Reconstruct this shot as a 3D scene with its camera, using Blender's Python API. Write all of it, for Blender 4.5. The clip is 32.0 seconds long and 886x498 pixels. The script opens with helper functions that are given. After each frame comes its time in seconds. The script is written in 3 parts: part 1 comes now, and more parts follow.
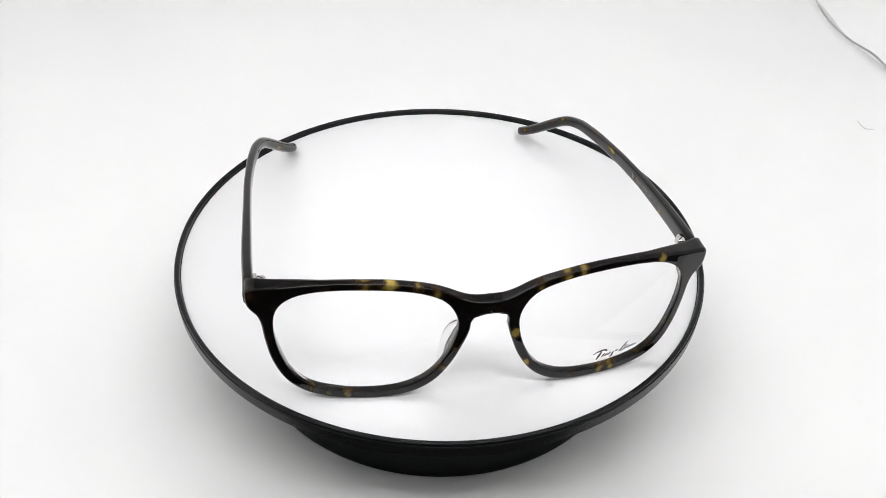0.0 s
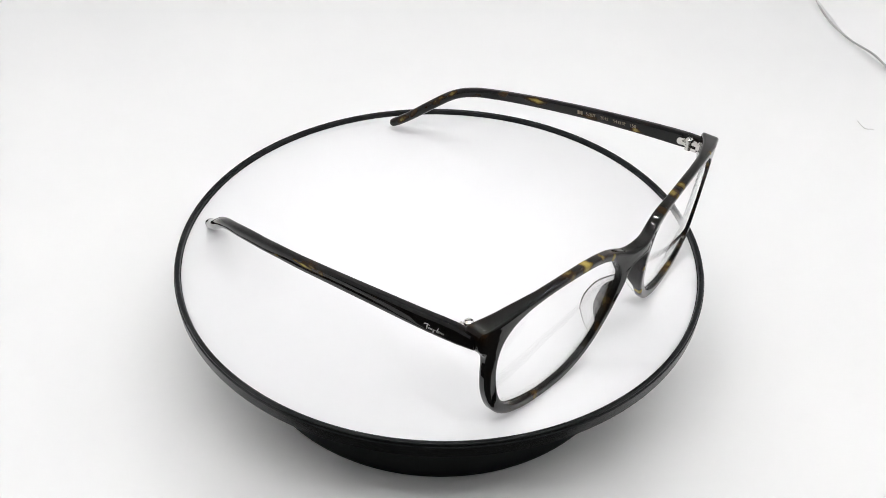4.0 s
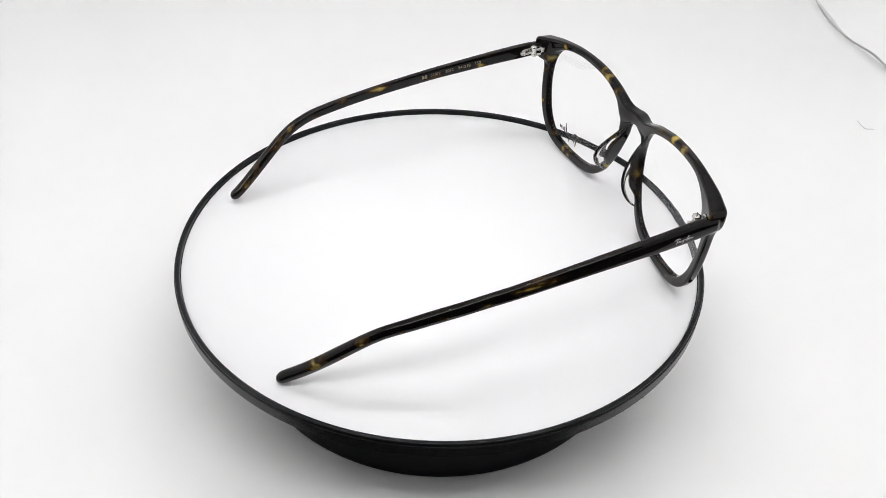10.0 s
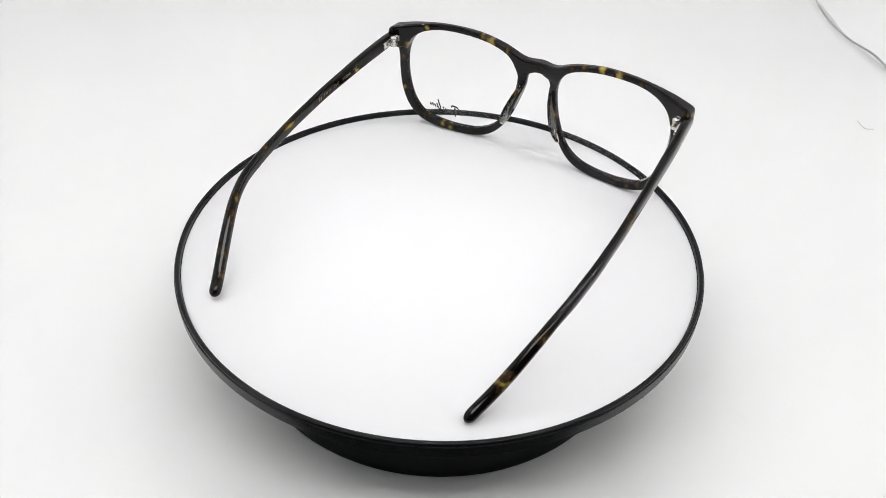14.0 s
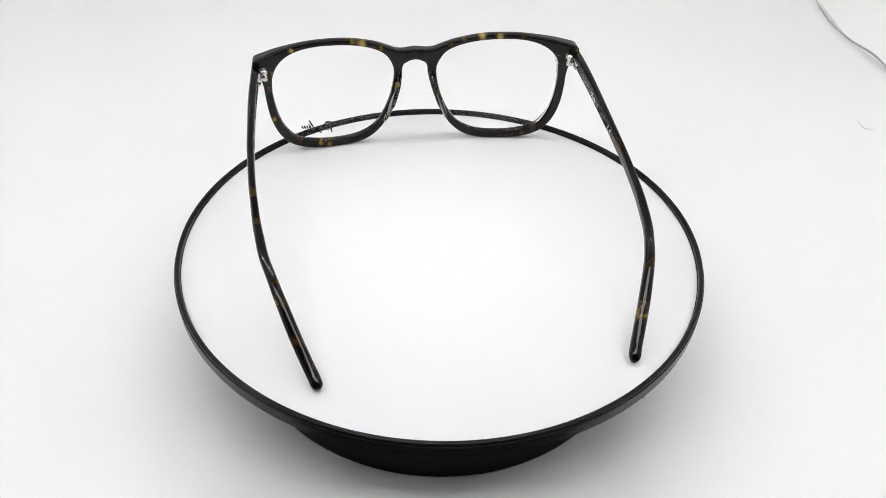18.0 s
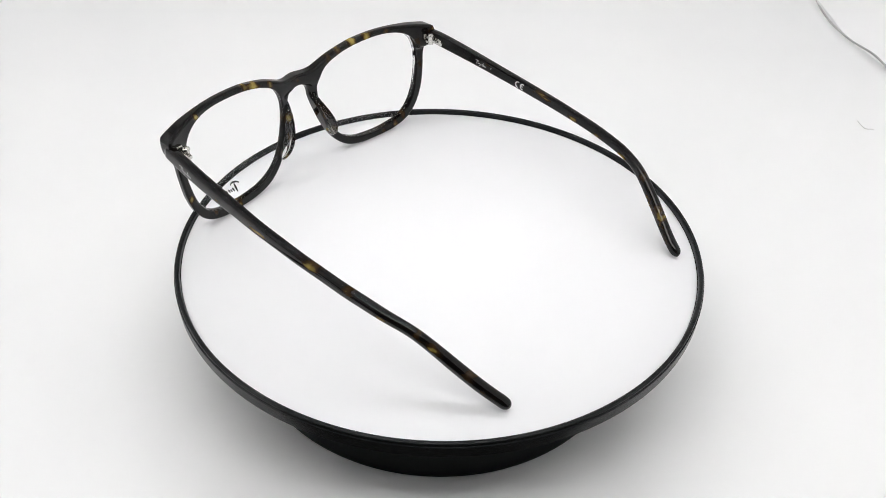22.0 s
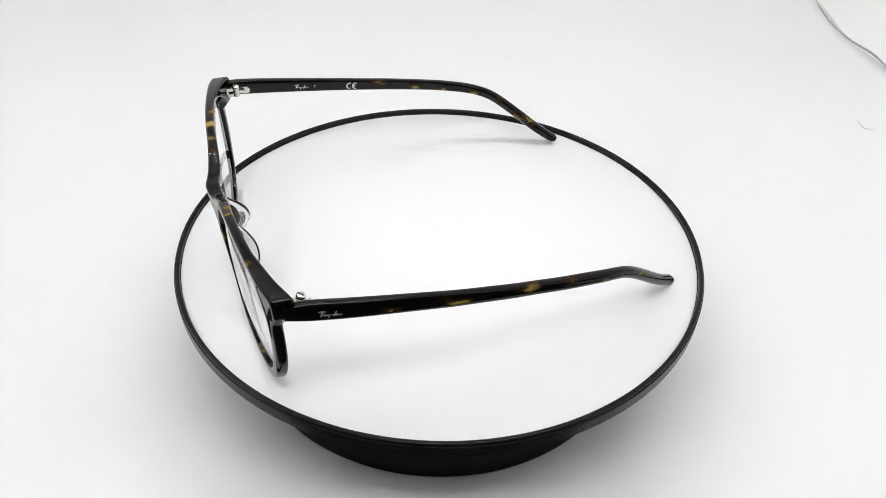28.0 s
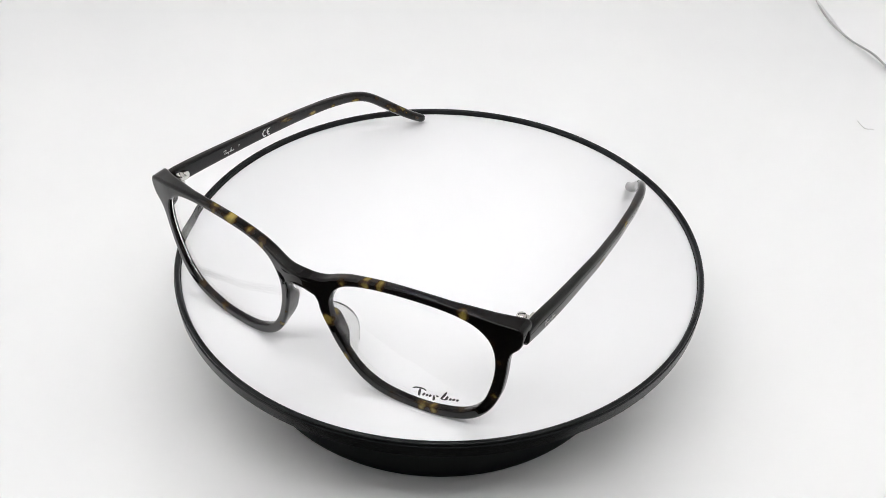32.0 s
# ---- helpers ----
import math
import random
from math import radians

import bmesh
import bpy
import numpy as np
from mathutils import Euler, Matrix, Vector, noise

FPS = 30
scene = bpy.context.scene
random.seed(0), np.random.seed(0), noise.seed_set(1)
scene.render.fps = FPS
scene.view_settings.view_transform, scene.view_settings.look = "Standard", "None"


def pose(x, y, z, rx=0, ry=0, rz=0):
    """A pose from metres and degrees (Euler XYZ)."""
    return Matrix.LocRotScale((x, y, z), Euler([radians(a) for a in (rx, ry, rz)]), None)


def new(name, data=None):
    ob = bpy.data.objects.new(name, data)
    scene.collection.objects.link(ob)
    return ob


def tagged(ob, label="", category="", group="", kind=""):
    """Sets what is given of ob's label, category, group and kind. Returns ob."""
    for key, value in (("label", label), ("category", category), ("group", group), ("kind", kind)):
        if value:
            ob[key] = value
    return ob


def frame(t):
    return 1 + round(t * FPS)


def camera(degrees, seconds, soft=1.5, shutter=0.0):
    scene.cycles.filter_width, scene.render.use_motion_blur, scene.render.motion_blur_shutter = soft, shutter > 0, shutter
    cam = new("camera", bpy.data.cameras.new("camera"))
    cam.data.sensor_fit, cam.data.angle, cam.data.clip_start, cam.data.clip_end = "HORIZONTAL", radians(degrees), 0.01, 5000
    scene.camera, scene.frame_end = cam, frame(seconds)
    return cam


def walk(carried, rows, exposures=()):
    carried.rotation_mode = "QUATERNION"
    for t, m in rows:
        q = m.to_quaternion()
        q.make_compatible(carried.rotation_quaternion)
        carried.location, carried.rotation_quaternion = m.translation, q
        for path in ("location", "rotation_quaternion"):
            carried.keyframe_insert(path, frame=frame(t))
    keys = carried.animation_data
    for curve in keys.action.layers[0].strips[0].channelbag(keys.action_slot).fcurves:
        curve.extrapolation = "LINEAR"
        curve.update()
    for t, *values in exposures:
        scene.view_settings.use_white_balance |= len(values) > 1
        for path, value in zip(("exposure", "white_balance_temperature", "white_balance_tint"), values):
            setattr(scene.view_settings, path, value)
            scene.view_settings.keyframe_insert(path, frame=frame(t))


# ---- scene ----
# A pair of spectacles turns on a small white display turntable inside a white photo tent. Millimetres are scaled by MM.
MM = 0.001
DISC_Z = 0.048                       # height of the platter's white top
FIT_EYE = Vector((0.0, -0.26797, 0.25911))
RIGHT = Vector((0.99964183, 0.01404487, 0.02278055))
AHEAD = Vector((0.00334207, 0.77904534, -0.62695868))


def camera_pose():
    up = RIGHT.cross(AHEAD)
    m = Matrix((RIGHT, up, -AHEAD)).transposed().to_4x4()
    return Matrix.Translation(FIT_EYE) @ m


cam = camera(55.08, 32.0, soft=0.45)
walk(cam, [(0.0, camera_pose()), (32.0, camera_pose())], exposures=((0.0, 0.0), (7.0, -0.02), (14.0, -0.05), (32.0, -0.06)))

# ---- light ----
FILL_POWER = 7.9                    # radiance of the added fill panel's diffuser
LED_POWER = 490.0                    # radiance of one chip
world = bpy.data.worlds.new("room")
scene.world = world
world.use_nodes = True
world.node_tree.nodes["Background"].inputs[0].default_value = (0.55, 0.56, 0.58, 1)
world.node_tree.nodes["Background"].inputs[1].default_value = 0.12


# ---- materials ----
def material(name, colour, rough=0.5, metal=0.0, **more):
    m = bpy.data.materials.new(name)
    m.use_nodes = True
    b = m.node_tree.nodes["Principled BSDF"]
    b.inputs["Base Color"].default_value = (*colour, 1)
    b.inputs["Roughness"].default_value = rough
    b.inputs["Metallic"].default_value = metal
    for k, v in more.items():
        b.inputs[k.replace("_", " ")].default_value = v
    return m


def grain(m, colour_a, colour_b, scale, bump=0.0, bump_scale=400.0, rough=None, distance=0.0004):
    """Two scales of variation on a material: broad tone between two colours, and a fine relief."""
    nt = m.node_tree
    b = nt.nodes["Principled BSDF"]
    co = nt.nodes.new("ShaderNodeTexCoord")
    n1 = nt.nodes.new("ShaderNodeTexNoise")
    n1.inputs["Scale"].default_value, n1.inputs["Detail"].default_value = scale, 5
    ramp = nt.nodes.new("ShaderNodeValToRGB")
    ramp.color_ramp.elements[0].position, ramp.color_ramp.elements[1].position = 0.3, 0.7
    ramp.color_ramp.elements[0].color, ramp.color_ramp.elements[1].color = (*colour_a, 1), (*colour_b, 1)
    nt.links.new(co.outputs["Object"], n1.inputs["Vector"])
    nt.links.new(n1.outputs["Fac"], ramp.inputs["Fac"])
    nt.links.new(ramp.outputs["Color"], b.inputs["Base Color"])
    n2 = nt.nodes.new("ShaderNodeTexNoise")
    n2.inputs["Scale"].default_value, n2.inputs["Detail"].default_value = bump_scale, 3
    nt.links.new(co.outputs["Object"], n2.inputs["Vector"])
    if bump:
        bp = nt.nodes.new("ShaderNodeBump")
        bp.inputs["Strength"].default_value, bp.inputs["Distance"].default_value = bump, distance
        nt.links.new(n2.outputs["Fac"], bp.inputs["Height"])
        nt.links.new(bp.outputs["Normal"], b.inputs["Normal"])
    if rough:
        mr = nt.nodes.new("ShaderNodeMapRange")
        mr.inputs["To Min"].default_value, mr.inputs["To Max"].default_value = rough
        nt.links.new(n2.outputs["Fac"], mr.inputs["Value"])
        nt.links.new(mr.outputs["Result"], b.inputs["Roughness"])
    return m


def tortoise():
    """Dark acetate with amber clouds; the clouds' places come from the mesh attribute 'amber'."""
    m = material("tortoiseshell_acetate", (0.01, 0.008, 0.006), 0.12)
    nt = m.node_tree
    b = nt.nodes["Principled BSDF"]
    b.inputs["IOR"].default_value = 1.49
    b.inputs["Specular IOR Level"].default_value = 0.29
    co = nt.nodes.new("ShaderNodeTexCoord")
    at = nt.nodes.new("ShaderNodeAttribute")
    at.attribute_name = "amber"
    n = nt.nodes.new("ShaderNodeTexNoise")
    n.inputs["Scale"].default_value, n.inputs["Detail"].default_value = 420, 2
    nt.links.new(co.outputs["Object"], n.inputs["Vector"])
    sub = nt.nodes.new("ShaderNodeMath")
    sub.operation = "MULTIPLY_ADD"
    sub.inputs[1].default_value, sub.inputs[2].default_value = 0.4, -0.22
    nt.links.new(n.outputs["Fac"], sub.inputs[0])
    add = nt.nodes.new("ShaderNodeMath")
    nt.links.new(at.outputs["Fac"], add.inputs[0])
    nt.links.new(sub.outputs[0], add.inputs[1])
    ramp = nt.nodes.new("ShaderNodeValToRGB")
    e = ramp.color_ramp.elements
    e[0].position, e[0].color = 0.15, (0.0016, 0.0012, 0.0010, 1)
    e[1].position, e[1].color = 0.90, (0.33, 0.245, 0.055, 1)
    mid = e.new(0.5)
    mid.color = (0.034, 0.018, 0.006, 1)
    n3 = nt.nodes.new("ShaderNodeTexNoise")
    n3.inputs["Scale"].default_value, n3.inputs["Detail"].default_value = 130, 1
    nt.links.new(co.outputs["Object"], n3.inputs["Vector"])
    broad = nt.nodes.new("ShaderNodeMath")
    broad.operation = "MULTIPLY_ADD"
    broad.inputs[1].default_value, broad.inputs[2].default_value = 0.9, -0.43
    nt.links.new(n3.outputs["Fac"], broad.inputs[0])
    both = nt.nodes.new("ShaderNodeMath")
    nt.links.new(add.outputs[0], both.inputs[0])
    nt.links.new(broad.outputs[0], both.inputs[1])
    nt.links.new(both.outputs[0], ramp.inputs["Fac"])
    nt.links.new(ramp.outputs["Color"], b.inputs["Base Color"])
    n2 = nt.nodes.new("ShaderNodeTexNoise")
    n2.inputs["Scale"].default_value = 900
    nt.links.new(co.outputs["Object"], n2.inputs["Vector"])
    mr = nt.nodes.new("ShaderNodeMapRange")
    mr.inputs["To Min"].default_value, mr.inputs["To Max"].default_value = 0.02, 0.055
    nt.links.new(n2.outputs["Fac"], mr.inputs["Value"])
    nt.links.new(mr.outputs["Result"], b.inputs["Roughness"])
    return m


M_SHEET = grain(material("white_backdrop_sheet", (0.84, 0.84, 0.84), 0.6), (0.83, 0.832, 0.836), (0.85, 0.85, 0.85), 9.0, 0.10, 500)
M_TENT = grain(material("white_tent_fabric", (0.92, 0.92, 0.92), 0.8), (0.91, 0.91, 0.912), (0.93, 0.93, 0.932), 14.0, 0.2, 700)
M_PLATTER = grain(material("white_platter_film", (0.84, 0.84, 0.85), 0.45), (0.822, 0.822, 0.838), (0.836, 0.836, 0.848), 18.0, 0.03, 600)
M_BLACK = grain(material("black_moulded_plastic", (0.012, 0.013, 0.014), 0.3), (0.006, 0.007, 0.0075), (0.010, 0.011, 0.0115), 60.0, 0.06, 1500, (0.20, 0.30))
M_BLACK.node_tree.nodes["Principled BSDF"].inputs["Specular IOR Level"].default_value = 0.20
M_BASE = grain(material("matt_black_plastic", (0.006, 0.0065, 0.0065), 0.5), (0.005, 0.0055, 0.0055), (0.008, 0.0085, 0.0085), 60.0, 0.08, 1500, (0.4, 0.55))
M_BASE.node_tree.nodes["Principled BSDF"].inputs["Specular IOR Level"].default_value = 0.10
for _m, _s in ((M_PLATTER, 0.12), (M_SHEET, 0.12)):
    _m.node_tree.nodes["Principled BSDF"].inputs["Specular IOR Level"].default_value = _s
    _m.node_tree.nodes["Principled BSDF"].inputs["Roughness"].default_value = 0.7
M_TORT = tortoise()
M_STEEL = material("polished_steel", (0.60, 0.59, 0.56), 0.18, 1.0)
M_LENS = material("clear_demo_lens", (1, 1, 1), 0.0, 0.0, Transmission_Weight=1.0, IOR=1.22)
M_PAD = material("clear_acetate", (0.94, 0.94, 0.93), 0.03, 0.0, Transmission_Weight=1.0, IOR=1.40)
# black of the lens print, and of the shade drawn in the hinge slots
M_INK_SLOT_SHADE = material("black_print_and_slot_shade", (0.012, 0.012, 0.012), 0.5)
M_SILVER = material("silver_print", (0.62, 0.62, 0.62), 0.35, 0.3)
M_EDGE_LINE = grain(material("mottled_grey_line", (0.5, 0.5, 0.48), 0.8), (0.36, 0.36, 0.35), (0.66, 0.65, 0.63), 45.0)
M_SHORT_LINE = material("pale_grey_line", (0.60, 0.60, 0.58), 0.9)
M_PRINT = material("dull_gold_print", (0.24, 0.20, 0.14), 0.45, 0.3)
M_DARK_BOARD = grain(material("added_dark_board_surface", (0.03, 0.028, 0.026), 0.5), (0.022, 0.020, 0.019), (0.036, 0.033, 0.030), 12.0, 0.05, 300)
M_ALU = material("aluminium_bar", (0.7, 0.7, 0.7), 0.4, 1.0)
M_LED = bpy.data.materials.new("led_chip")
M_LED.use_nodes = True
_b = M_LED.node_tree.nodes["Principled BSDF"]
_b.inputs["Emission Color"].default_value = (1.0, 0.99, 0.985, 1)
_b.inputs["Emission Strength"].default_value = LED_POWER


M_FILL_GLOW = bpy.data.materials.new("fill_panel_diffuser")
M_FILL_GLOW.use_nodes = True
_b = M_FILL_GLOW.node_tree.nodes["Principled BSDF"]
_b.inputs["Emission Color"].default_value = (1.0, 0.99, 0.98, 1)
_b.inputs["Emission Strength"].default_value = FILL_POWER


# ---- mesh helpers ----
def mesh_of(name, bm, mat, smooth=True):
    me = bpy.data.meshes.new(name)
    bmesh.ops.recalc_face_normals(bm, faces=bm.faces)
    bm.to_mesh(me)
    bm.free()
    me.materials.append(mat)
    for p in me.polygons:
        p.use_smooth = smooth
    return me


def part(name, bm, mat, parent, label="", smooth=True):
    ob = new(name, mesh_of(name, bm, mat, smooth))
    if parent:
        ob.parent = parent
    if label:
        tagged(ob, label)
    return ob


def sharp(ob, angle=35):
    """Shade smooth, but keep edges steeper than the angle."""
    me = ob.data
    bm = bmesh.new()
    bm.from_mesh(me)
    for e in bm.edges:
        e.smooth = len(e.link_faces) == 2 and e.calc_face_angle(0) < radians(angle)
    bm.to_mesh(me)
    bm.free()
    return ob


def crisp(ob):
    """Keep flat sides flat between small rounded edges."""
    mod = ob.modifiers.new("normals", "WEIGHTED_NORMAL")
    mod.weight, mod.keep_sharp = 80, True
    return ob


def lathe(profile, n=192):
    """A turned solid about z from (radius, height) pairs; radius 0 closes it."""
    bm = bmesh.new()
    rings = []
    for r, z in profile:
        if r == 0:
            rings.append([bm.verts.new((0, 0, z))])
        else:
            rings.append([bm.verts.new((r * math.cos(2 * math.pi * i / n), r * math.sin(2 * math.pi * i / n), z)) for i in range(n)])
    for a, b in zip(rings, rings[1:]):
        for i in range(n):
            j = (i + 1) % n
            q = [a[i % len(a)], a[j % len(a)], b[j % len(b)], b[i % len(b)]]
            q = list(dict.fromkeys(q))
            if len(q) > 2:
                bm.faces.new(q)
    return bm


def box(bm, x0, x1, y0, y1, z0, z1, bevel=0.0):
    r = bmesh.ops.create_cube(bm, size=1)
    for v in r["verts"]:
        v.co = Vector((x0 + (v.co.x + 0.5) * (x1 - x0), y0 + (v.co.y + 0.5) * (y1 - y0), z0 + (v.co.z + 0.5) * (z1 - z0)))
    if bevel:
        es = {e for v in r["verts"] for e in v.link_edges}
        bmesh.ops.bevel(bm, geom=list(es), offset=bevel, segments=2, affect="EDGES", profile=0.5)
    return bm


def spline(pts, per, closed=False):
    """Catmull-Rom through the points, per steps a span."""
    P = [Vector(p) for p in pts]
    n = len(P)
    out = []
    for i in range(n if closed else n - 1):
        if closed:
            a, b, c, d = P[i - 1], P[i], P[(i + 1) % n], P[(i + 2) % n]
        else:
            b, c = P[i], P[i + 1]
            a = P[i - 1] if i else 2 * b - c
            d = P[i + 2] if i + 2 < n else 2 * c - b
        for k in range(per):
            t = k / per
            out.append(0.5 * (2 * b + (c - a) * t + (2 * a - 5 * b + 4 * c - d) * t * t + (3 * b - a - 3 * c + d) * t ** 3))
    if not closed:
        out.append(P[-1])
    return out


def resample(line, n, closed=False):
    """n points evenly along a polyline (both ends kept when open)."""
    pts = list(line) + ([line[0]] if closed else [])
    acc = [0.0]
    for a, b in zip(pts, pts[1:]):
        acc.append(acc[-1] + (b - a).length)
    out = []
    for k in range(n):
        s = acc[-1] * k / (n if closed else n - 1)
        i = max(0, min(len(acc) - 2, int(np.searchsorted(acc, s, side="right")) - 1))
        u = (s - acc[i]) / max(1e-9, acc[i + 1] - acc[i])
        out.append(pts[i].lerp(pts[i + 1], min(1.0, u)))
    return out


def step(a, b, x):
    t = max(0.0, min(1.0, (x - a) / (b - a)))
    return t * t * (3 - 2 * t)


# ---- the tent ----
EDGE_LINE = [(0.2935, 0.4038), (0.2886, 0.3782), (0.2867, 0.3536), (0.2861, 0.3307), (0.2898, 0.3045), (0.2937, 0.2933), (0.2981, 0.2811), (0.2994, 0.2628), (0.2982, 0.2390)]
SHORT_LINE = [(0.2526, 0.1885), (0.2527, 0.1832), (0.2540, 0.1793), (0.2586, 0.1788)]


def seam(line, half, label, mat):
    """A thin flat strip lying on the sheet."""
    pts = spline([(x, y, 0.0008) for x, y in line], 8)
    bm = bmesh.new()
    rows = []
    for i, p in enumerate(pts):
        d = (pts[min(len(pts) - 1, i + 1)] - pts[max(0, i - 1)]).normalized()
        n = Vector((-d.y, d.x, 0)) * half
        up = Vector((0, 0, half))
        rows.append([bm.verts.new(q) for q in (p - n - up, p - n * 0.7 + up, p + n * 0.7 + up, p + n - up)])
    for a, b in zip(rows, rows[1:]):
        for k in range(4):
            bm.faces.new((a[k], a[(k + 1) % 4], b[(k + 1) % 4], b[k]))
    bm.faces.new(rows[0])
    bm.faces.new(rows[-1])
    tagged(part("trim", bm, mat, None), label, "seam", kind="structure")


FRONT = -0.104                       # front edge of the tent floor and its sheet, cut short for dark reflections


def build_tent():
    W, Y0, Y1, H = 0.44, -0.46, 0.52, 0.62
    # Dark board added below view, so the rims reflect black beyond the sheet.
    bm = bmesh.new()
    box(bm, -0.9, 0.9, -1.1, 0.7, -0.045, -0.0125, 0.003)
    tagged(part("added_dark_board", bm, M_DARK_BOARD, None, smooth=False), "added dark board out of view under the photo tent, darkens reflections", "table", kind="structure")
    bm = bmesh.new()
    box(bm, -W, W, FRONT - 0.005, Y1, -0.012, -0.003)
    tagged(part("ground", bm, M_TENT, None, smooth=False), "white fabric floor of a photo tent", "tent floor", kind="structure")
    # sheet: flat in front, swept up at the back, its side edge slightly wavy
    bm = bmesh.new()
    prof = [(FRONT + (0.36 - FRONT) * i / 40, 0.0) for i in range(41)]
    r = 0.13
    for i in range(1, 15):
        a = math.pi / 2 * i / 14
        prof.append((0.36 + r * math.sin(a), r - r * math.cos(a)))
    prof += [(0.49, 0.13 + 0.04 * i) for i in range(1, 12)]
    nx = 60
    rows = []
    for y, z in prof:
        right = 0.2875 + 0.003 * math.sin((y - 0.30) * 30) * step(0.24, 0.3, y) + 0.013 * step(0.33, 0.25, y) + 0.1 * step(0.22, 0.0, y)
        row = []
        for i in range(nx + 1):
            x = -0.42 + (right + 0.42) * i / nx
            lift = 0.0004 * step(right - 0.012, right, x) * step(0.1, 0.25, y)
            row.append([bm.verts.new((x, y, z + lift)), bm.verts.new((x, y + 0.0008 * step(0, 0.1, z), z + lift - 0.0008 * step(0.1, 0, z)))])
        rows.append(row)
    for a, b in zip(rows, rows[1:]):
        for i in range(nx):
            bm.faces.new((a[i][0], a[i + 1][0], b[i + 1][0], b[i][0]))
            bm.faces.new((b[i][1], b[i + 1][1], a[i + 1][1], a[i][1]))
        bm.faces.new((a[0][1], a[0][0], b[0][0], b[0][1]))
        bm.faces.new((a[nx][0], a[nx][1], b[nx][1], b[nx][0]))
    for a, flip in ((rows[0], 1), (rows[-1], -1)):
        for i in range(nx):
            bm.faces.new((a[i][1], a[i + 1][1], a[i + 1][0], a[i][0])[::flip])
    tagged(part("backdrop", bm, M_SHEET, None), "white backdrop sheet swept up behind the turntable", "backdrop", kind="structure")
    # grey line along the sheet's side edge, and a short pale line beside it
    seam(EDGE_LINE, 0.00055, "thin dark grey line along the edge of the white sheet", M_EDGE_LINE)
    seam(SHORT_LINE, 0.00014, "short thin pale grey line on the white sheet", M_SHORT_LINE)
    for name, dims in (("wall_west", (-W - 0.006, -W, Y0, Y1, -0.012, H)), ("wall_east", (W, W + 0.006, Y0, Y1, -0.012, H)),
                       ("wall_north", (-W, W, Y1, Y1 + 0.006, -0.012, H))):
        bm = bmesh.new()
        box(bm, *dims)
        tagged(part(name, bm, M_TENT, None, smooth=False), "white fabric side of a photo tent", "tent wall", kind="structure")
    bm = bmesh.new()
    box(bm, -W - 0.006, W + 0.006, Y0, Y1 + 0.006, H, H + 0.006)
    tagged(part("ceiling", bm, M_TENT, None, smooth=False), "white fabric roof of a photo tent", "tent roof", kind="structure")
    return H


def build_led_bar(x, y, z, turn, length=0.64, chips=54):
    root = new("led_bar")
    root.matrix_basis = pose(x, y, z, 0, 0, turn)
    tagged(root, "aluminium LED bar with a row of white chips", "light bar")
    bm = bmesh.new()
    box(bm, -length / 2 - 0.01, length / 2 + 0.01, -0.009, 0.009, -0.008, 0.0, 0.001)
    part("bar", bm, M_ALU, root, smooth=False)
    me = None
    for i in range(chips):
        if me is None:
            bm = bmesh.new()
            box(bm, -0.002, 0.002, -0.002, 0.002, -0.0088, -0.0082)
            me = mesh_of("chip", bm, M_LED, False)
        ob = new("chip", me)
        ob.parent = root
        ob.location = (-length / 2 + length * (i + 0.5) / chips, 0, 0)
    return root


# Fill light added out of view under the roof; softens shadows, brightens the front.
def build_fill_panel(x, y, z, length=0.64, width=0.13):
    root = new("added_fill_panel")
    root.matrix_basis = pose(x, y, z)
    tagged(root, "added unseen fill panel with a frosted white diffuser under the roof", "lamp")
    L, W = length / 2, width / 2
    bm = bmesh.new()
    for q in ((-L - 0.01, L + 0.01, -W - 0.01, -W), (-L - 0.01, L + 0.01, W, W + 0.01), (-L - 0.01, -L, -W, W), (L, L + 0.01, -W, W)):
        box(bm, *q, -0.012, -0.0005, 0.001)
    part("frame", bm, M_ALU, root, smooth=False)
    bm = bmesh.new()
    box(bm, -L + 0.0005, L - 0.0005, -W + 0.0005, W - 0.0005, -0.009, -0.006)
    part("diffuser", bm, M_FILL_GLOW, root, "frosted white glowing face of the added fill panel", smooth=False)
    return root


# ---- the turntable ----
def build_turntable():
    root = new("turntable")
    tagged(root, "black round motorised turntable with a white top", "turntable")
    bm = lathe([(0, 0.0004), (0.0783, 0.0004), (0.0795, 0.0012), (0.0797, 0.0026), (0.0788, 0.030), (0.0772, 0.0436), (0, 0.0436)])
    sharp(part("base", bm, M_BASE, root, "matt black cylindrical foot"), 50)
    plat = part("platter", lathe([(0, 0.0), (0.1034, 0.0), (0.1035, 0.0041), (0.1034, 0.0043), (0.1031, 0.0044), (0.10305, 0.0046), (0.1031, 0.0052), (0.1030, 0.0055),
                                  (0.1027, 0.0057), (0.1019, 0.0057), (0.1014, 0.0053), (0.1012, 0.0047), (0.1011, 0.0033), (0, 0.0033)], 256), M_BLACK, root, "glossy black rim of the platter")
    crisp(sharp(plat, 40))
    plat.location = (0, 0, 0.0440)
    film = part("platter_top", lathe([(0, 0.0033), (0.1009, 0.0033), (0.10095, 0.0034), (0.1008, 0.0036), (0, 0.0036)], 192), M_PLATTER, plat, "plain white film on the platter")
    return root, plat


